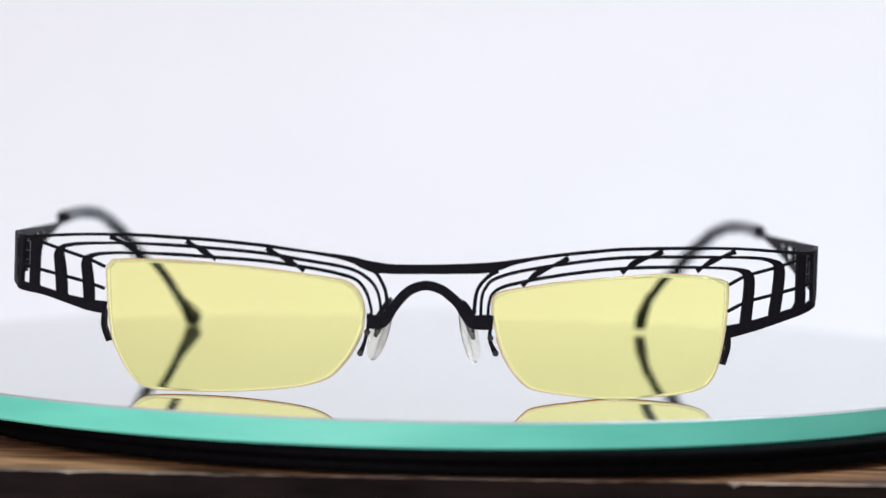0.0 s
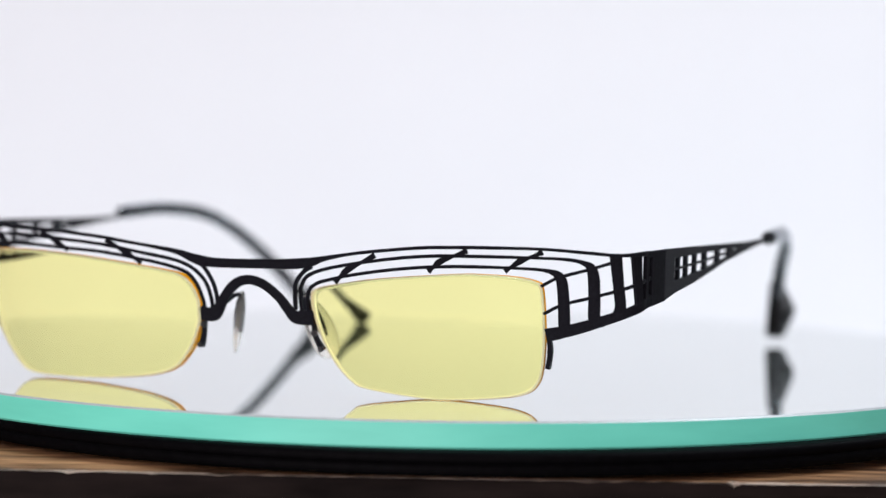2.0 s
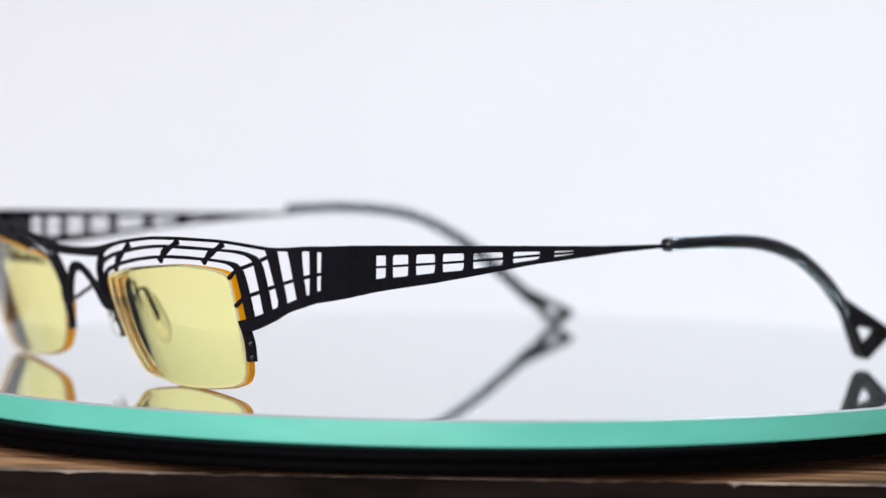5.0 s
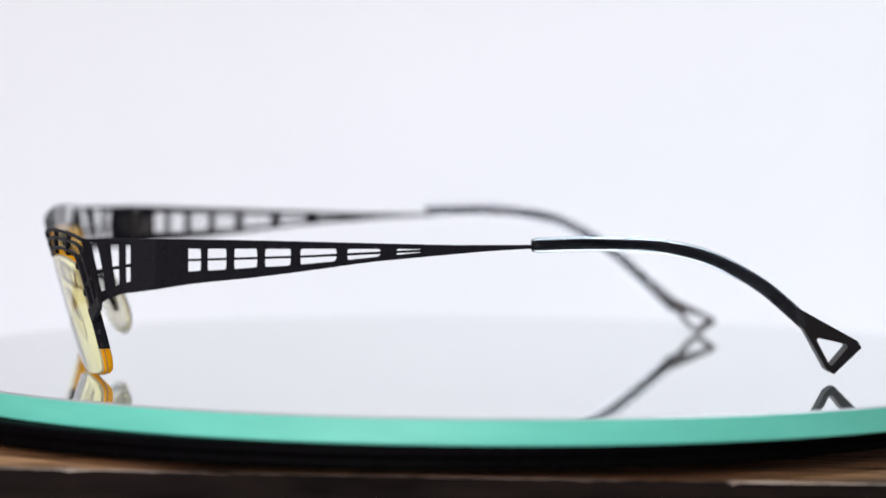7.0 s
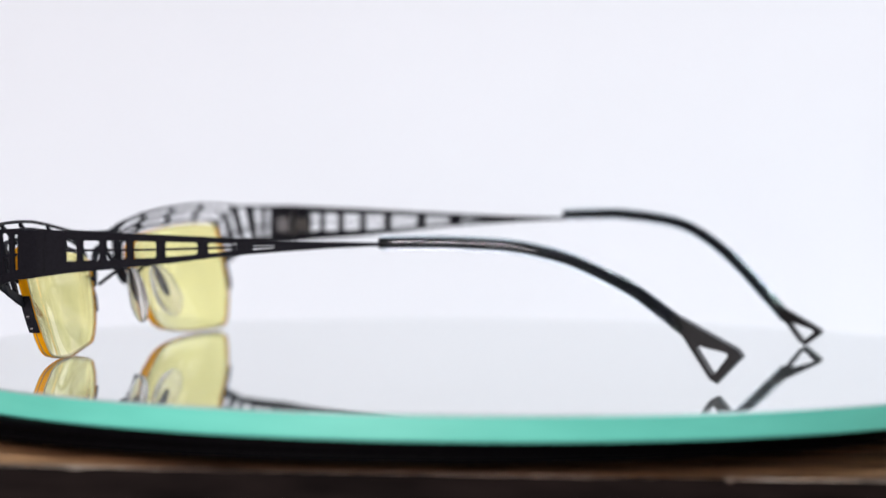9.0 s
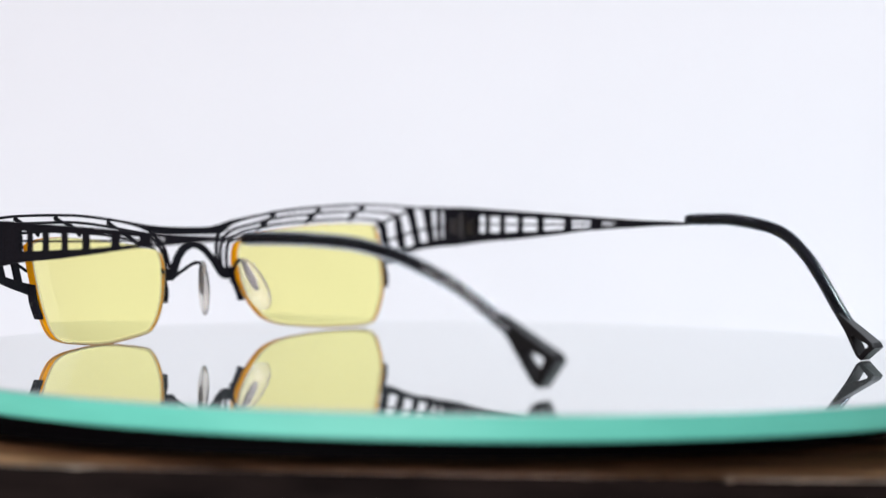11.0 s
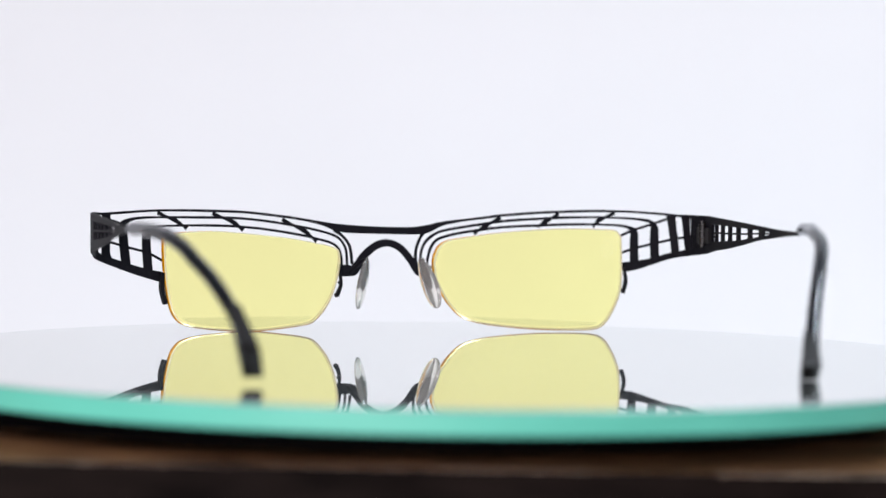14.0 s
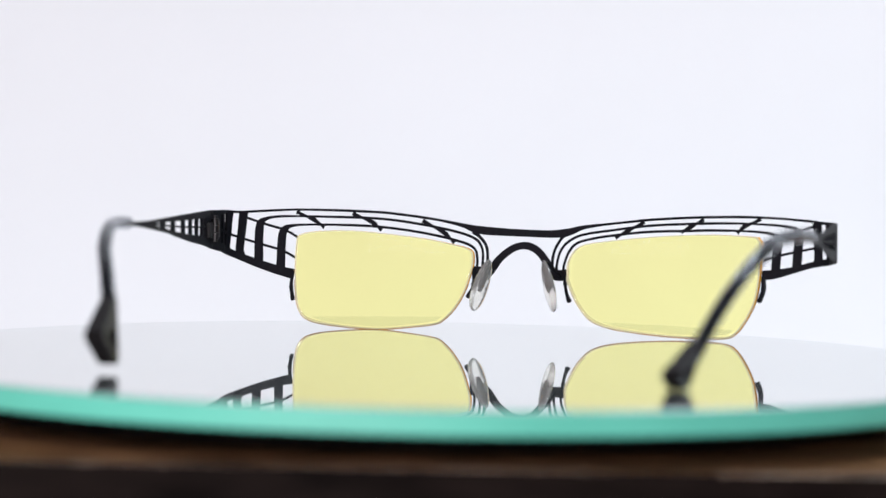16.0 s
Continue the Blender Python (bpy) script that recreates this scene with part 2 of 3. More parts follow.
def glass_disc():
    root = new("glass_disc")
    r, t, b = 0.1099, 0.0046, 0.00035
    bm = bmesh.new()
    lathe(bm, [(r - b, -t), (r, -t + b), (r, -b)], 384)
    part("glass_edge", bm, M_RIM, root, "polished green glass edge", smooth=False)
    bm = bmesh.new()
    lathe(bm, [(r, -b), (r - b, 0.0)], 384)
    bmesh.ops.delete(bm, geom=[f for f in bm.faces if len(f.verts) > 4], context="FACES_ONLY")
    part("bevel", bm, M_BEVEL, root)
    bm = bmesh.new()
    lathe(bm, [(r - b, -0.0002), (r - b, 0.0)], 384)
    part("mirror", bm, M_MIRROR, root, "silvery mirrored top face")
    return tagged(root, "round mirrored glass disc with a thick green edge", "glass disc")


disc = glass_disc()

# ---- the eyeglasses ----
# The front is one thin sheet, bent round the temples: u runs along it from the nose, z is the height; both in millimetres.
ARC_R, ARC_X, TILT = 6.0, 64.0, 0.285


def plan_curve():
    x = np.linspace(0, ARC_X, 129)
    y = -2.2 + 5.5 * (np.maximum(x - 20, 0) / 40.5) ** 1.5
    a0 = math.atan(5.5 * 1.5 / 40.5 * (44 / 40.5) ** 0.5)
    a = np.linspace(a0, math.radians(89), 30)[1:]
    ax, ay = ARC_X + ARC_R * (np.sin(a) - math.sin(a0)), y[-1] + ARC_R * (math.cos(a0) - np.cos(a))
    ye = np.linspace(ay[-1], 100, 200)[1:]
    xe = ax[-1] + 1.2 * np.minimum((ye - ay[-1]) / 6, 1)
    return np.concatenate([x, ax, xe]), np.concatenate([y, ay, ye]), len(x) - 1, len(x) + len(a) - 1


PX, PY, I0, I1 = plan_curve()
PU = np.concatenate([[0], np.cumsum(np.hypot(np.diff(PX), np.diff(PY)))])
U0, U1 = PU[I0], PU[I1]


# the temples' tails turn in towards the head: distance behind the front, and by how much
HINGE_Y = 17.1
TAIL = {
    1: [(17, 0), (84, 0), (96, 1.3), (109, 3.9), (118, 6.1), (125, 8.7), (130.5, 10.7), (135, 12.2), (140, 13.2)],
    -1: [(17, 0), (82, 0), (93, 2.0), (103, 4.7), (108, 5.5), (113, 6.9), (120, 9.9), (125.6, 12.6), (130, 14.6), (134, 16.1), (139, 18.0), (144, 18.8)],
}


def sheet(u, z, side=1, off=0.0, inward=0.0):
    """A point of the bent sheet, off millimetres outside it; inward bends the rear of the temple to the head."""
    s, w = (1, u) if u >= 0 else (-1, -u)
    d = 0.4
    x, y = np.interp(w, PU, PX), np.interp(w, PU, PY)
    tx, ty = np.interp(w + d, PU, PX) - np.interp(max(w - d, 0), PU, PX), np.interp(w + d, PU, PY) - np.interp(max(w - d, 0), PU, PY)
    if w > PU[-1] - d:
        y += w - min(w, PU[-1])
        tx, ty = 0.0, 1.0
    if y > HINGE_Y:
        y = HINGE_Y + (y - HINGE_Y) * 1.02
        if inward:
            x -= np.interp(y, [p[0] for p in TAIL[side]], [p[1] for p in TAIL[side]])
    ln = math.hypot(tx, ty)
    nx, ny = ty / ln, -tx / ln
    lean = (24 - z) * TILT * min(1, max(0, (U1 - w) / (U1 - U0)))
    return Vector((s * side * (x + nx * off), y + ny * off + lean, z)) * MM


def ribbon(bm, points, side=1, thick=0.55, off=0.0, per=8, inward=0.0, base=Vector(), plumb=False):
    """A strip of the sheet along points (u, z, half width)."""
    line = smooth_line(points, per)
    rings = []
    for i, (u, z, hw) in enumerate(line):
        d = line[min(i + 1, len(line) - 1)][:2] - line[max(i - 1, 0)][:2]
        d = d / max(1e-9, np.hypot(*d))
        n = np.array((0.0, 1.0) if plumb else (-d[1], d[0])) * max(hw, 0.05)
        c = min(0.12, hw * 0.4)
        ring = []
        for k, o in ((1, thick / 2 - c), (1 - c / hw, thick / 2), (-1 + c / hw, thick / 2), (-1, thick / 2 - c), (-1, -thick / 2 + c), (-1 + c / hw, -thick / 2), (1 - c / hw, -thick / 2), (1, -thick / 2 + c)):
            ring.append(bm.verts.new(sheet(u + n[0] * k, z + n[1] * k, side, off + o, inward) - base))
        rings.append(ring)
    for a, b in zip(rings, rings[1:]):
        for k in range(8):
            bm.faces.new((a[k], a[(k + 1) % 8], b[(k + 1) % 8], b[k]))
    bm.faces.new(rings[0])
    bm.faces.new(rings[-1])


# the two lenses and their lattices differ: one eye's are wider
LENS_LINES = {
    1: [(12.2, 15.5), (12.4, 18.0), (13.6, 18.95), (16.3, 19.65), (24.7, 21.16), (38.3, 22.58), (44.3, 22.74), (49.3, 22.5), (52.3, 21.9), (53.35, 20.8), (53.45, 15.5), (53.1, 10.5), (52.5, 6.7), (51.6, 4.3), (49.6, 2.5), (44.6, 1.35), (34.2, 0.5), (25.8, 1.1), (20.3, 1.85), (18.4, 2.85), (16.4, 4.9), (14.8, 7.35), (13.7, 9.8), (12.8, 12.7)],
    -1: [(9.3, 13.6), (9.25, 15.2), (9.7, 17.0), (10.7, 18.75), (12.2, 19.88), (14.6, 20.5), (23.2, 21.6), (32.8, 22.42), (42.5, 22.78), (51.8, 22.5), (53.2, 22.0), (53.85, 20.8), (53.8, 18.0), (53.4, 12.5), (52.7, 8.5), (51.5, 5.6), (49.9, 2.9), (48.4, 1.1), (46.4, 0.1), (42.2, -0.2), (32.4, 0.05), (22.7, 1.0), (17.9, 1.95), (15.0, 3.2), (13.1, 5.05), (11.3, 7.6), (9.5, 11.6)],
}


OPTIC = {1: 32.5, -1: 33.0}


def lens(parent, side):
    p = LENS_LINES[side]
    line = smooth_line([p[-1], *p, p[0], p[1]], 5)[5:-5]
    line = line[:len(p) * 5]
    cu, cz = 33.0, 12.0
    bm = bmesh.new()
    faces = []

    def ring(k, cut=None):
        """A ring of the outline shrunk to k: cut 0 lies on the front face, 1 on the back face, between them in the edge."""
        out = []
        for u, z in line:
            u, z = cu + (u - cu) * k, cz + (z - cz) * k
            rr = (u - OPTIC[side]) ** 2 + (z - cz) ** 2
            face, thick = 0.1 + 0.0015 * (420 - rr), 0.9 + 0.0029 * rr
            out.append(bm.verts.new(sheet(u, z, side, face - thick * cut)))
        return out

    def skin(rings, slot):
        for a, b in zip(rings, rings[1:]):
            for i in range(len(a)):
                f = bm.faces.new((a[i], a[(i + 1) % len(a)], b[(i + 1) % len(a)], b[i]))
                f.material_index = slot
                f.smooth = True

    ks = [0.98, 0.955, 0.92, 0.86, 0.78, 0.68, 0.55, 0.4, 0.25, 0.1]
    fronts = [ring(k, 0) for k in ks]
    backs = [ring(k, 1) for k in ks]
    skin(fronts, 0)
    skin(backs, 0)
    for last in (fronts[-1], backs[-1]):
        f = bm.faces.new(last)
        f.smooth = True
    e1, e2 = ring(1.0, 0.1), ring(1.0, 0.88)
    skin([e1, e2], 1)
    skin([fronts[0], e1], 2)
    skin([e2, backs[0]], 2)
    ob = part("lens", bm, [M_LENS, M_EDGE, M_FACET], parent, "yellow tinted half-rimless lens")
    # the thread that holds the lens lies in a groove of its lower edge
    low = [(u, z) for u, z in line]
    start = min(range(len(low)), key=lambda i: abs(low[i][1] - 11) + (0 if low[i][0] > cu else 100))
    low = low[start:] + low[:start]
    low = [q for q in low if q[1] < 11.5]
    bm = bmesh.new()
    tube(bm, [sheet(cu + (u - cu) * 1.002, cz + (z - cz) * 1.002, side, -0.7) for u, z in low], 0.13 * MM, 6)
    part("thread", bm, M_THREAD, ob, "thin amber thread in the lens groove")
    return ob


# the tips flare into a thick end bar: how far in their neck, rear and low corners lie, and how thick they are there
TIP_TURN = {1: (11.2, 12.0, 13.6), -1: (15.4, 19.5, 18.6)}


TIP_THICK = (2.3, 3.7, 3.7)


def flat_ring(bm, corners, side, base):
    """A triangular loop of the temple end: outer and inner corners in (u, z)."""
    at = np.array([(u, z, 1.0) for u, z in corners[0]])
    plane, thick = np.linalg.solve(at, np.array(TIP_TURN[side])), np.linalg.solve(at, np.array(TIP_THICK))
    outer, inner = (corner_round(c, 0.1) for c in corners)
    c = np.mean(corners[0], axis=0)
    rows = []
    for pts, face, grow in ((outer, 0.42, 1.0), (outer, 0.5, 0.96), (inner, 0.5, 1.0), (inner, -0.5, 1.0), (outer, -0.5, 0.96), (outer, -0.42, 1.0)):
        row = []
        for u, z in pts:
            u, z = c + (np.array((u, z)) - c) * grow
            v = np.array((u, z, 1.0))
            row.append(bm.verts.new(sheet(u, z, side, face * float(thick @ v)) - base - Vector((side * float(plane @ v) * MM, 0, 0))))
        rows.append(row)
    n = len(outer)
    for a, b in zip(rows, rows[1:] + rows[:1]):
        for k in range(n):
            bm.faces.new((a[k], a[(k + 1) % n], b[(k + 1) % n], b[k]))


def corner_round(points, r=0.18):
    out = []
    n = len(points)
    for i in range(n):
        p, a, b = (np.array(points[j % n], float) for j in (i, i - 1, i + 1))
        for q, k in ((a, r), (a, r * 0.35), (b, r * 0.35), (b, r)):
            out.append(tuple(p + (q - p) * k + ((a + b) / 2 - p) * (0.06 if k < r else 0)))
    return out


HINGE = (69.3, 14.5, 23.0)
WINDOWS = [(84.1, 86.2), (87.4, 90.5), (91.9, 95.7), (97.1, 101.4), (103.1, 109.2), (111.1, 116.7), (119.5, 123.6)]
LOW_EDGE = [(79.4, 18.8), (85.2, 19.7), (94.9, 20.65), (104.7, 21.9), (114.5, 23.3), (124.4, 24.25), (134.4, 25.15), (142.4, 25.65)]
HIGH_EDGE = [(79.4, 27.45), (99.8, 27.0), (119.5, 26.5), (129.4, 26.28), (142.4, 26.3)]
LOW_WIN = [(84.0, 21.75), (90.5, 22.05), (95.7, 22.45), (101.4, 22.75), (109.2, 23.5), (116.7, 24.3), (123.7, 25.0)]
HIGH_WIN = [(84.0, 25.68), (109.0, 25.66), (123.7, 25.6)]


# temple ends: sleeve line, outer and inner corners of the open triangle; one is bent down a little further
TEMPLE_ENDS = {
    1: ([(142.8, 26.2), (149.5, 26.4), (156.5, 26.4), (164.5, 26.0), (169.8, 25.15), (175.2, 23.65), (180.6, 21.2), (186.0, 18.1), (190.5, 14.6), (194.8, 11.0)],
        [(190.9, 15.2), (205.1, 7.4), (199.4, 1.3)], [(196.0, 8.8), (202.3, 7.4), (199.2, 3.2)]),
    -1: ([(142.8, 26.85), (149.5, 27.2), (156.0, 27.4), (164.3, 26.8), (170.4, 25.6), (175.2, 23.6), (179.8, 20.8), (184.3, 17.3), (189.3, 12.7), (194.0, 8.2), (195.4, 6.8)],
         [(191.2, 10.9), (204.0, 4.6), (199.5, 1.2)], [(196.3, 6.4), (202.1, 4.7), (199.4, 2.3)]),
}


def along(line, u):
    return float(np.interp(u, [p[0] for p in line], [p[1] for p in line]))


def temple(parent, side, inward, m):
    base = Vector((side * HINGE[0], HINGE[1], HINGE[2])) * MM
    bm = bmesh.new()

    def band(u0, u1, low, high, thick, steps=6):
        pts = []
        for k in range(steps + 1):
            u = u0 + (u1 - u0) * k / steps
            a, b = along(low, u), along(high, u)
            pts.append((u, (a + b) / 2, (b - a) / 2))
        ribbon(bm, pts, side, thick, per=2, inward=inward, base=base, plumb=True)

    band(80.0, 84.1, LOW_EDGE, HIGH_EDGE, 0.7)
    band(84.0, 123.7, HIGH_WIN, HIGH_EDGE, 0.68, 14)
    band(84.0, 123.7, LOW_EDGE, LOW_WIN, 0.69, 14)
    band(123.6, 143.5, LOW_EDGE, HIGH_EDGE, 0.67, 10)
    for (a, b), (c, d) in zip(WINDOWS, WINDOWS[1:]):
        mid = (b + c) / 2
        w, lo, hi = (c - b) / 2, along(LOW_WIN, mid), along(HIGH_WIN, mid)
        f = min(0.4, (hi - lo) * 0.2)
        ribbon(bm, [(mid, lo - 0.3, w + 0.5), (mid, lo, w + 0.25), (mid, lo + f, w), (mid, hi - f, w), (mid, hi, w + 0.25), (mid, hi + 0.3, w + 0.5)], side, 0.66, per=3, inward=inward, base=base)
    ribbon(bm, [(u, (along(LOW_WIN, u) + along(HIGH_WIN, u)) / 2, 0.2) for u in (84.0, 95.0, 105.0, 115.0, 123.6)], side, 0.6, per=3, inward=inward, base=base)
    t = part("temple", bm, M_METAL, parent, "black metal temple with a row of cut-out windows", m=m)
    path, outer, inner = TEMPLE_ENDS[side]
    line = [sheet(u, z, side, 0, inward) - base for u, z in smooth_line(path, 6)]
    n = len(line)
    bm = bmesh.new()
    tube(bm, line, [0.00136 if 0 < i < n - 1 else 0.0011 for i in range(n)], 20)
    part("sleeve", bm, M_CLEAR, t, "clear plastic tube over the temple end", smooth=True)
    bm = bmesh.new()
    tube(bm, line, [(0.62 + 0.24 * (i / n) ** 2) * MM for i in range(n)], 14)
    part("core", bm, M_METAL, t, "black core wire", smooth=True)
    bm = bmesh.new()
    flat_ring(bm, (outer, inner), side, base)
    part("tip", bm, M_TIP, t, "black open triangular temple tip")
    # hinge leaf on the temple
    bm = bmesh.new()
    ribbon(bm, [(80.6, 23.0, 1.7), (83.6, 23.0, 1.7)], side, 0.7, -0.72, 2, base=base)
    part("hinge_leaf", bm, M_HINGE, t)
    return t


def nose_pad(parent, side):
    d = 0 if side > 0 else 2.6
    top, bottom = Vector((side * (7.3 - d), 8.4, 16.8)) * MM, Vector((side * (10.6 - d), 12.6, 5.6)) * MM
    axis = (bottom - top).normalized()
    normal = Vector((-side, 0.55, -0.1))
    normal = (normal - axis * normal.dot(axis)).normalized()
    wide = axis.cross(normal)
    mid, long = (top + bottom) / 2, (bottom - top).length / 2
    bm = bmesh.new()
    bmesh.ops.create_uvsphere(bm, u_segments=28, v_segments=18, radius=1.0)
    for v in bm.verts:
        a, b, c = v.co.z, v.co.x, v.co.y
        v.co = mid + axis * a * long + wide * b * (2.6 + 0.5 * a) * MM + normal * c * 0.95 * MM
    pad = part("nose_pad", bm, M_PAD, parent, "clear silicone nose pad on a thin wire arm", smooth=True)
    bm = bmesh.new()
    core = [top + axis * d * MM - normal * 0.25 * MM for d in (0.8, 2.4, 4.2, 6.2, 7.8)]
    tube(bm, core, [0.4 * MM, 0.7 * MM, 0.82 * MM, 0.78 * MM, 0.45 * MM], 10)
    part("pad_core", bm, M_METAL, pad, "dark metal plate inside the pad", smooth=True)
    bm = bmesh.new()
    p = [(side * (x - d), y, z) for x, y, z in ((10.3, 2.6, 13.0), (9.2, 4.4, 14.6), (8.0, 6.6, 16.2), (7.6, 8.4, 16.0), (8.0, 9.2, 14.2))]
    tube(bm, [Vector(q) * MM for q in smooth_line(p, 6)], 0.38 * MM, 10)
    part("pad_arm", bm, M_METAL, pad, "black wire arm", smooth=True)
    return pad


DROP = {1: 0.0, -1: -1.35}


def hinge(parent, side):
    bm = bmesh.new()
    for k in range(3):
        z0 = 20.9 + k * 1.6 + DROP[side]
        a, b = sheet(80.1, z0, side, -1.35), sheet(80.1, z0 + 1.45, side, -1.35)
        tube(bm, [a, b], 0.85 * MM, 14)
    part("hinge", bm, M_HINGE, parent, "small three-knuckle hinge")
    for z in (20.3 + DROP[side], 25.7 + DROP[side]):
        bm = bmesh.new()
        tube(bm, [sheet(80.1, z, side, -1.35), sheet(80.1, z + 0.5, side, -1.35)], 0.55 * MM, 10)
        part("screw", bm, M_HINGE, parent)
    bm = bmesh.new()
    ribbon(bm, [(76.2, 23.0 + DROP[side], 1.7), (79.6, 23.0 + DROP[side], 1.7)], side, 0.7, -0.66, 2)
    part("hinge_leaf", bm, M_HINGE, parent)


def eyeglasses():
    root = new("eyeglasses")

    def strip(name, pts, side=1, thick=0.55, off=0.0, per=8, label=""):
        bm = bmesh.new()
        ribbon(bm, pts, side, thick, off, per)
        return part(name, bm, M_METAL, root, label)

    def pin(pts, side, thick, off):
        bm = bmesh.new()
        base = sheet(*pts[1][:2], side, off)
        ribbon(bm, pts, side, thick, off, 8, base=base)
        return part("pin", bm, M_METAL, root, m=Matrix.Translation(base))

    strip("brow_bar", [(-7.5, 22.55, 0.9), (-6.0, 22.46, 0.86), (-4.2, 22.42, 0.83), (0.0, 22.52, 0.82), (4.0, 22.66, 0.84), (7.0, 22.8, 0.88), (9.0, 22.92, 0.91)], 1, 0.6, label="black metal bridge bar")
    strip("nose_arch", [(-9.0, 13.2, 1.25), (-6.7, 13.2, 1.2), (-5.6, 14.1, 0.98), (-4.6, 15.7, 0.86), (-2.8, 18.0, 0.83), (-1.2, 19.2, 0.83), (0.7, 19.73, 0.83), (2.6, 19.45, 0.83), (4.3, 18.6, 0.83), (6.4, 16.8, 0.85), (7.8, 14.9, 0.95), (9.0, 13.65, 1.15), (10.6, 13.6, 1.3), (12.5, 13.6, 1.3)], 1, 0.75, label="black arched nose bridge")
    t = 0.29
    wide_rails = {
        "top_rail": [(7.6, 22.84, 0.88), (10.3, 23.02, 0.92), (12.8, 23.42, 0.78), (15.2, 24.1, 0.48), (18.0, 24.72, 0.34), (20.0, 25.1, 0.29), (24.4, 25.8, t), (32.5, 26.77, t), (38.0, 27.09, t), (44.0, 27.29, t), (53.7, 27.42, 0.25), (61.0, 27.1, 0.28), (66.6, 26.82, 0.28), (71.3, 26.98, 0.38), (74.6, 26.85, 0.52)],
        "outer_rail": [(12.9, 22.75, 0.5), (11.5, 21.75, 0.34), (10.1, 20.2, 0.3), (9.4, 18.4, 0.3), (9.2, 15.0, 0.32)],
        "middle_rail": [(10.35, 14.8, 0.26), (10.4, 17.9, 0.26), (10.95, 19.6, 0.25), (12.1, 21.0, t), (15.0, 22.2, t), (20.05, 23.38, t), (27.2, 24.62, t), (32.6, 25.3, t), (37.2, 25.62, t), (43.8, 25.78, t), (52.2, 25.9, 0.24), (57.6, 25.85, 0.28), (60.6, 25.35, 0.42), (62.0, 24.1, 0.92), (62.1, 20.5, 1.0), (61.8, 16.4, 1.02), (61.75, 15.5, 0.95), (61.7, 14.6, 1.5)],
        "inner_rail": [(11.6, 14.8, 0.26), (11.65, 16.8, 0.25), (12.2, 18.65, 0.25), (13.9, 19.87, t), (16.5, 20.64, t), (20.5, 21.6, t), (27.3, 22.78, t), (34.1, 23.58, t), (41.1, 23.95, t), (50.2, 24.02, 0.24), (54.6, 23.75, 0.36), (56.5, 22.7, 0.88), (56.85, 20.1, 0.97), (56.7, 15.0, 1.0), (56.65, 14.2, 0.95), (56.6, 13.4, 1.5)],
        "lower_bar": [(53.55, 12.75, 1.15), (56.0, 13.35, 1.05), (60.0, 14.5, 0.95), (67.5, 17.1, 0.8), (71.5, 18.3, 0.85), (74.8, 19.2, 0.95)],
    }
    other_rails = {
        "top_rail": [(6.3, 22.48, 0.86), (8.2, 22.72, 0.9), (9.8, 23.1, 0.78), (11.4, 23.7, 0.58), (13.7, 24.22, 0.4), (18.5, 24.86, 0.27), (23.3, 25.4, t), (27.0, 25.83, t), (35.6, 26.42, t), (42.3, 26.67, t), (49.3, 26.8, t), (57.1, 26.6, 0.25), (64.0, 26.1, 0.28), (67.5, 25.75, 0.28), (71.3, 25.65, 0.38), (74.6, 25.5, 0.52)],
        "outer_rail": [(9.0, 22.5, 0.5), (7.9, 21.87, 0.34), (6.95, 20.63, 0.3), (5.95, 18.4, 0.3), (5.63, 16.0, 0.32), (5.7, 14.6, 0.32)],
        "middle_rail": [(6.75, 14.2, 0.26), (6.7, 15.6, 0.26), (7.3, 18.36, 0.25), (8.7, 20.38, t), (11.0, 21.87, t), (13.7, 22.63, t), (18.5, 23.35, t), (27.0, 24.5, t), (35.6, 25.04, t), (42.3, 25.3, t), (49.3, 25.35, 0.24), (56.1, 25.1, 0.26), (59.9, 24.7, 0.34), (61.5, 24.1, 0.46), (61.95, 22.9, 0.9), (61.7, 20.3, 1.0), (61.5, 17.0, 1.02), (61.45, 16.2, 0.95), (61.4, 15.3, 1.5)],
        "inner_rail": [(8.3, 14.2, 0.26), (8.27, 15.1, 0.25), (8.6, 16.5, 0.25), (9.35, 18.5, t), (10.9, 20.31, t), (13.65, 21.27, t), (18.4, 22.14, t), (27.0, 23.15, t), (35.5, 23.5, t), (42.3, 23.72, t), (49.2, 23.7, 0.24), (54.2, 23.4, 0.3), (56.4, 22.84, 0.45), (57.15, 21.8, 0.88), (56.9, 19.1, 0.97), (56.7, 15.9, 1.0), (56.65, 15.2, 0.95), (56.6, 14.3, 1.5)],
        "lower_bar": [(53.7, 13.95, 1.1), (57.0, 14.4, 0.98), (61.3, 15.45, 0.7), (65.4, 16.6, 0.68), (71.0, 17.4, 0.8), (74.8, 17.95, 0.95)],
    }
    struts = {1: (((16.3, 19.5), (19.6, 22.4), (25.6, 25.6)), ((33.4, 22.3), (36.2, 24.6), (41.8, 27.0)), ((46.4, 22.9), (49.9, 25.2), (54.5, 27.2))),
              -1: (((18.9, 21.2), (22.6, 23.4), (26.9, 25.7)), ((34.1, 22.8), (37.0, 24.5), (40.4, 26.4)), ((47.1, 22.8), (49.3, 24.7), (53.6, 26.65)))}
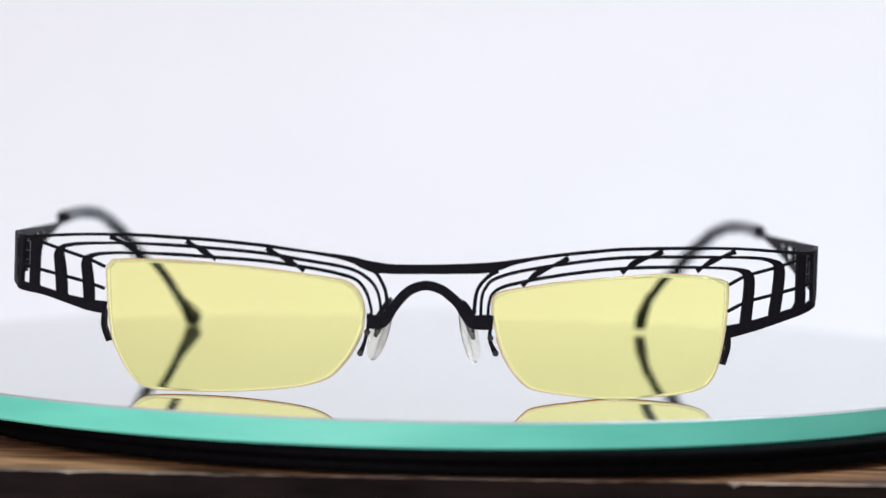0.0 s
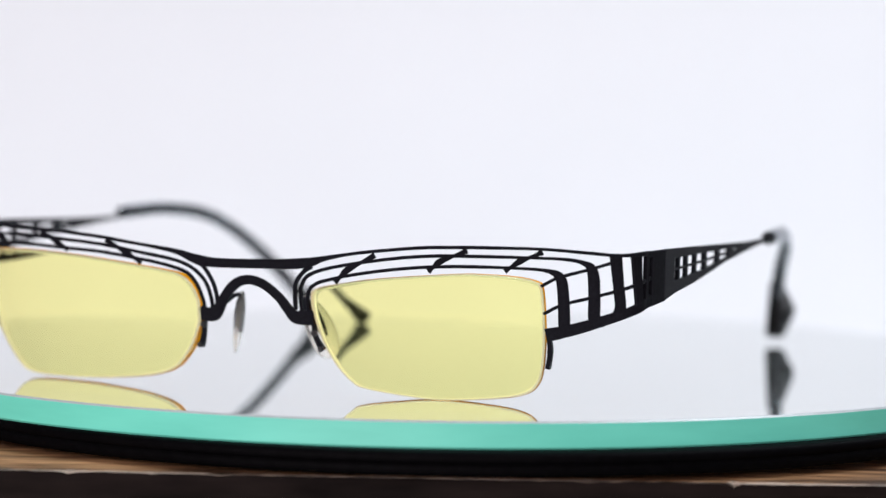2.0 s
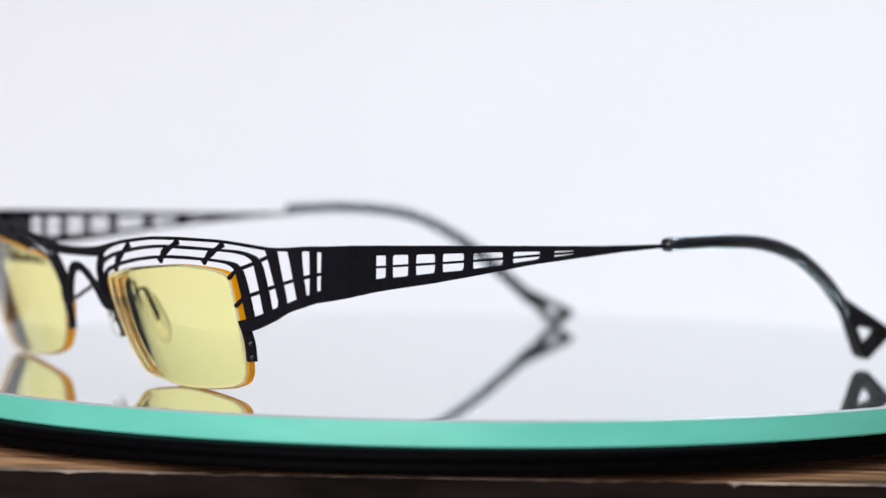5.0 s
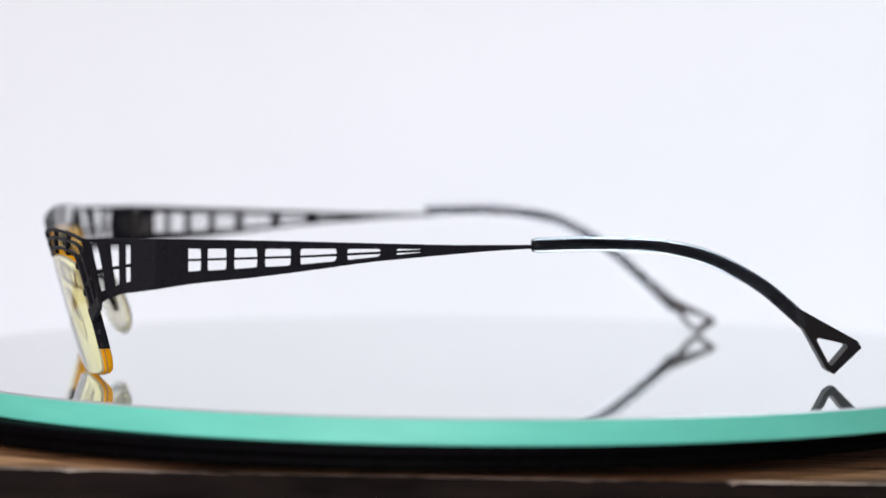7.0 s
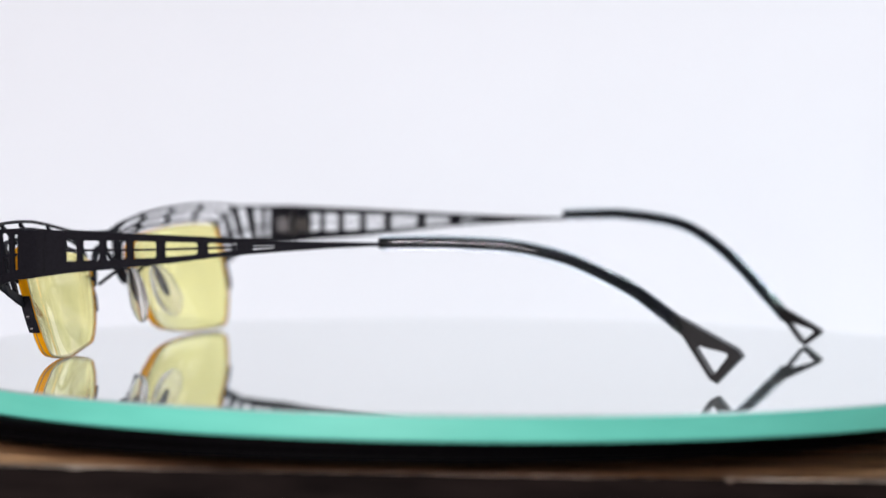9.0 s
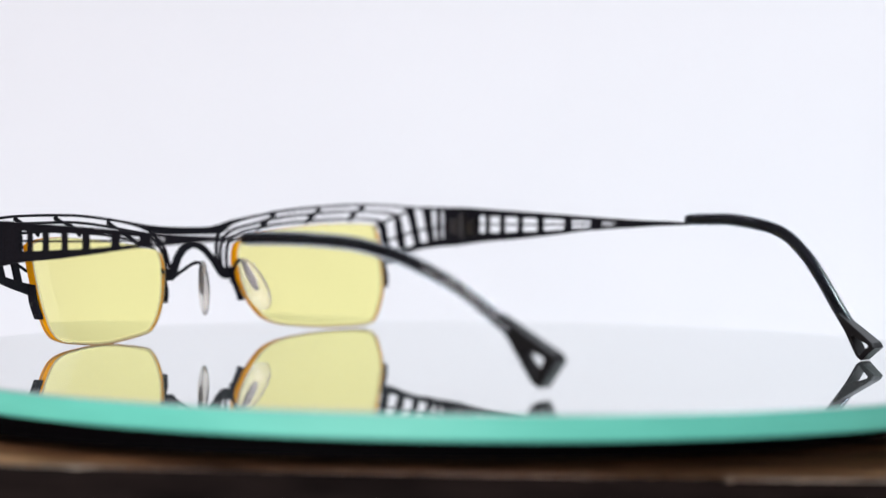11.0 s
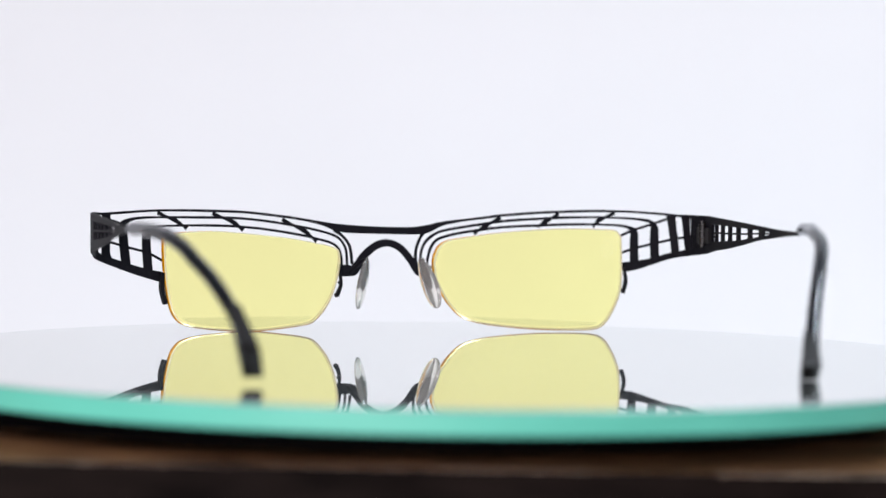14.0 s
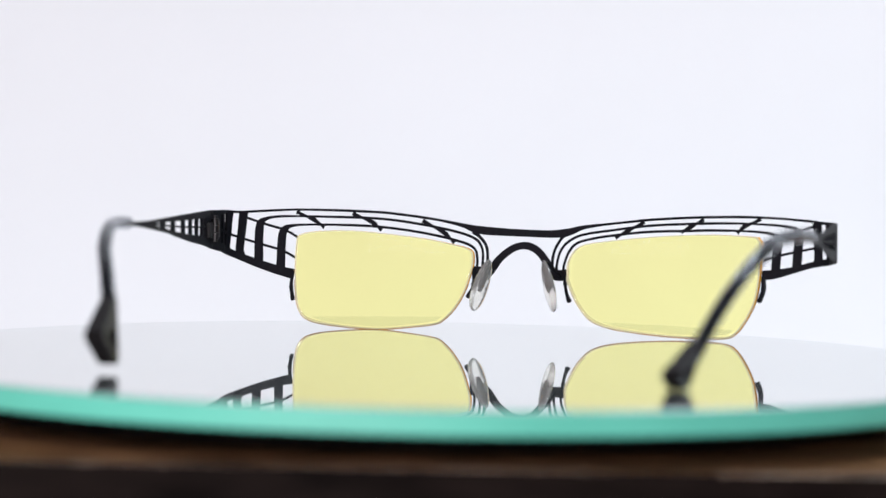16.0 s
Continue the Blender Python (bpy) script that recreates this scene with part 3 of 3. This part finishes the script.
    wires = {1: (((53.2, 21.1), (56.2, 22.7), (61.4, 24.25), (66.2, 25.85)), ((53.3, 16.4), (56.6, 18.1), (61.5, 19.5), (66.3, 20.9), (70.2, 22.0), (73.4, 22.65), (74.8, 22.8))),
             -1: (((53.9, 21.1), (57.0, 22.4), (61.2, 23.7), (65.8, 25.2)), ((54.0, 17.3), (57.3, 18.35), (61.6, 19.35), (65.5, 20.2), (70.0, 20.95), (73.4, 21.4), (74.8, 21.6)))}
    for s in (1, -1):
        d = DROP[s]
        for k, (name, pts) in enumerate((wide_rails if s > 0 else other_rails).items()):
            strip(name, pts, s, 0.77 - 0.01 * k)
        for pts in struts[s]:
            (ua, za), (ub, zb), (uc, zc) = pts
            ua, za = ua + 0.24 * (ub - ua), za + 0.24 * (zb - za)
            uc, zc = uc - 0.14 * (uc - ub), zc - 0.14 * (zc - zb)
            strip("strut", [(ua, za, 0.48), ((ua * 0.6 + ub * 0.4), (za * 0.6 + zb * 0.4), 0.29), (ub, zb, 0.52), ((ub * 0.5 + uc * 0.5), (zb * 0.5 + zc * 0.5), 0.28), (uc, zc, 0.48)], s, 0.7, per=5)
        strip("upright", [(66.0, 27.0 + d, 1.3), (66.0, 26.5 + d, 1.0), (66.05, 25.6 + d, 1.0), (66.2, 22.3, 0.96), (66.45, 18.6 + d * 0.4, 1.0), (66.3, 17.8 + d * 0.4, 0.95), (66.3, 16.9 + d * 0.4, 1.5)], s, 0.71)
        strip("upright", [(69.8, 26.9 + d, 1.2), (69.85, 25.6 + d, 1.05), (70.1, 22.1 + d, 1.0), (70.5, 18.8 + d * 0.7, 1.05), (70.6, 17.6 + d * 0.6, 1.3)], s, 0.715)
        strip("upright", [(72.8, 26.9 + d, 0.62), (72.85, 22.5 + d, 0.6), (72.9, 18.8 + d, 0.65)], s, 0.705)
        for k, pts in enumerate(wires[s]):
            strip("cross_wire", [(u, z, 0.28) for u, z in pts], s, 0.6 + 0.01 * k)
        bm = bmesh.new()
        ends = [(u, (low + high) / 2, (high - low) / 2) for u, low, high in ((74.3, 18.0 if s > 0 else 16.9, 27.35 + d), (77.2, 18.45 + d * 0.95, 27.4 + d), (79.98, 18.85 + d, 27.45 + d))]
        ribbon(bm, ends, s, 0.8, plumb=True)
        part("end_piece", bm, M_METAL, root, "solid black end piece at the hinge")
        if s > 0:
            pin([(12.3, 14.6, 0.35), (12.15, 12.5, 0.28), (12.2, 10.4, 0.32), (13.3, 8.0, 0.5)], s, 1.3, -0.6)
            sharp = pin([(53.65, 13.8, 0.3), (53.95, 10.2, 0.38), (53.3, 6.9, 0.38)], s, 2.0, -0.7)
        else:
            pin([(8.7, 14.5, 0.35), (8.75, 12.0, 0.28), (9.3, 9.2, 0.32), (10.0, 7.3, 0.5)], s, 1.3, -0.6)
            pin([(54.1, 13.8, 0.3), (54.2, 10.8, 0.38), (53.3, 8.1, 0.38)], s, 2.0, -0.7)
        for u, z, o in (((12.2, 10.9, 0.2), (13.2, 8.2, 0.15), (53.95, 9.9, -0.2), (53.5, 7.6, -0.2)) if s > 0 else ((8.85, 11.3, 0.2), (9.9, 7.6, 0.15), (54.15, 10.6, -0.2), (53.5, 8.7, -0.2))):
            bm = bmesh.new()
            tube(bm, [sheet(u, z, s, o - 0.5), sheet(u, z, s, o), sheet(u, z, s, o + 0.18)], [0.55 * MM, 0.55 * MM, 0.38 * MM], 12)
            part("stud", bm, M_HINGE, root)
        lens(root, s)
        nose_pad(root, s)
        hinge(root, s)
    temple(root, 1, True, pose(HINGE[0] * MM, HINGE[1] * MM, HINGE[2] * MM))
    temple(root, -1, True, pose(-HINGE[0] * MM, HINGE[1] * MM, (HINGE[2] - 1.35) * MM, -0.35, 0, -1.6))
    return tagged(root, "black lattice metal eyeglasses with yellow half-rim lenses", "eyeglasses"), sharp


glasses, sharp_pin = eyeglasses()
cam.data.dof.focus_object = sharp_pin


# ---- what moves ----
def motions():
    # twelve degrees a second about the spindle
    spindle = pose(-0.0012, -0.00065, 0, 0.042)
    times = [k * 0.25 for k in range(65)]
    tilt = pose(0, 0, 0, 0.693)
    on_disc = tilt @ pose(-0.0047, -0.0749, 0.0) @ pose(0, 0, 0, 0, 0, 2.5) @ pose(0, 0, 0, 0, 0.8)
    for thing, rest in ((disc, tilt @ pose(-0.0019, 0.0065, 0)), (platter, tilt @ pose(0.004, -0.002, -0.0046)), (glasses, on_disc)):
        walk(thing, [(t, spindle @ pose(0, 0, 0, 0, 0, -12.04 * t) @ spindle.inverted() @ rest) for t in times])


motions()
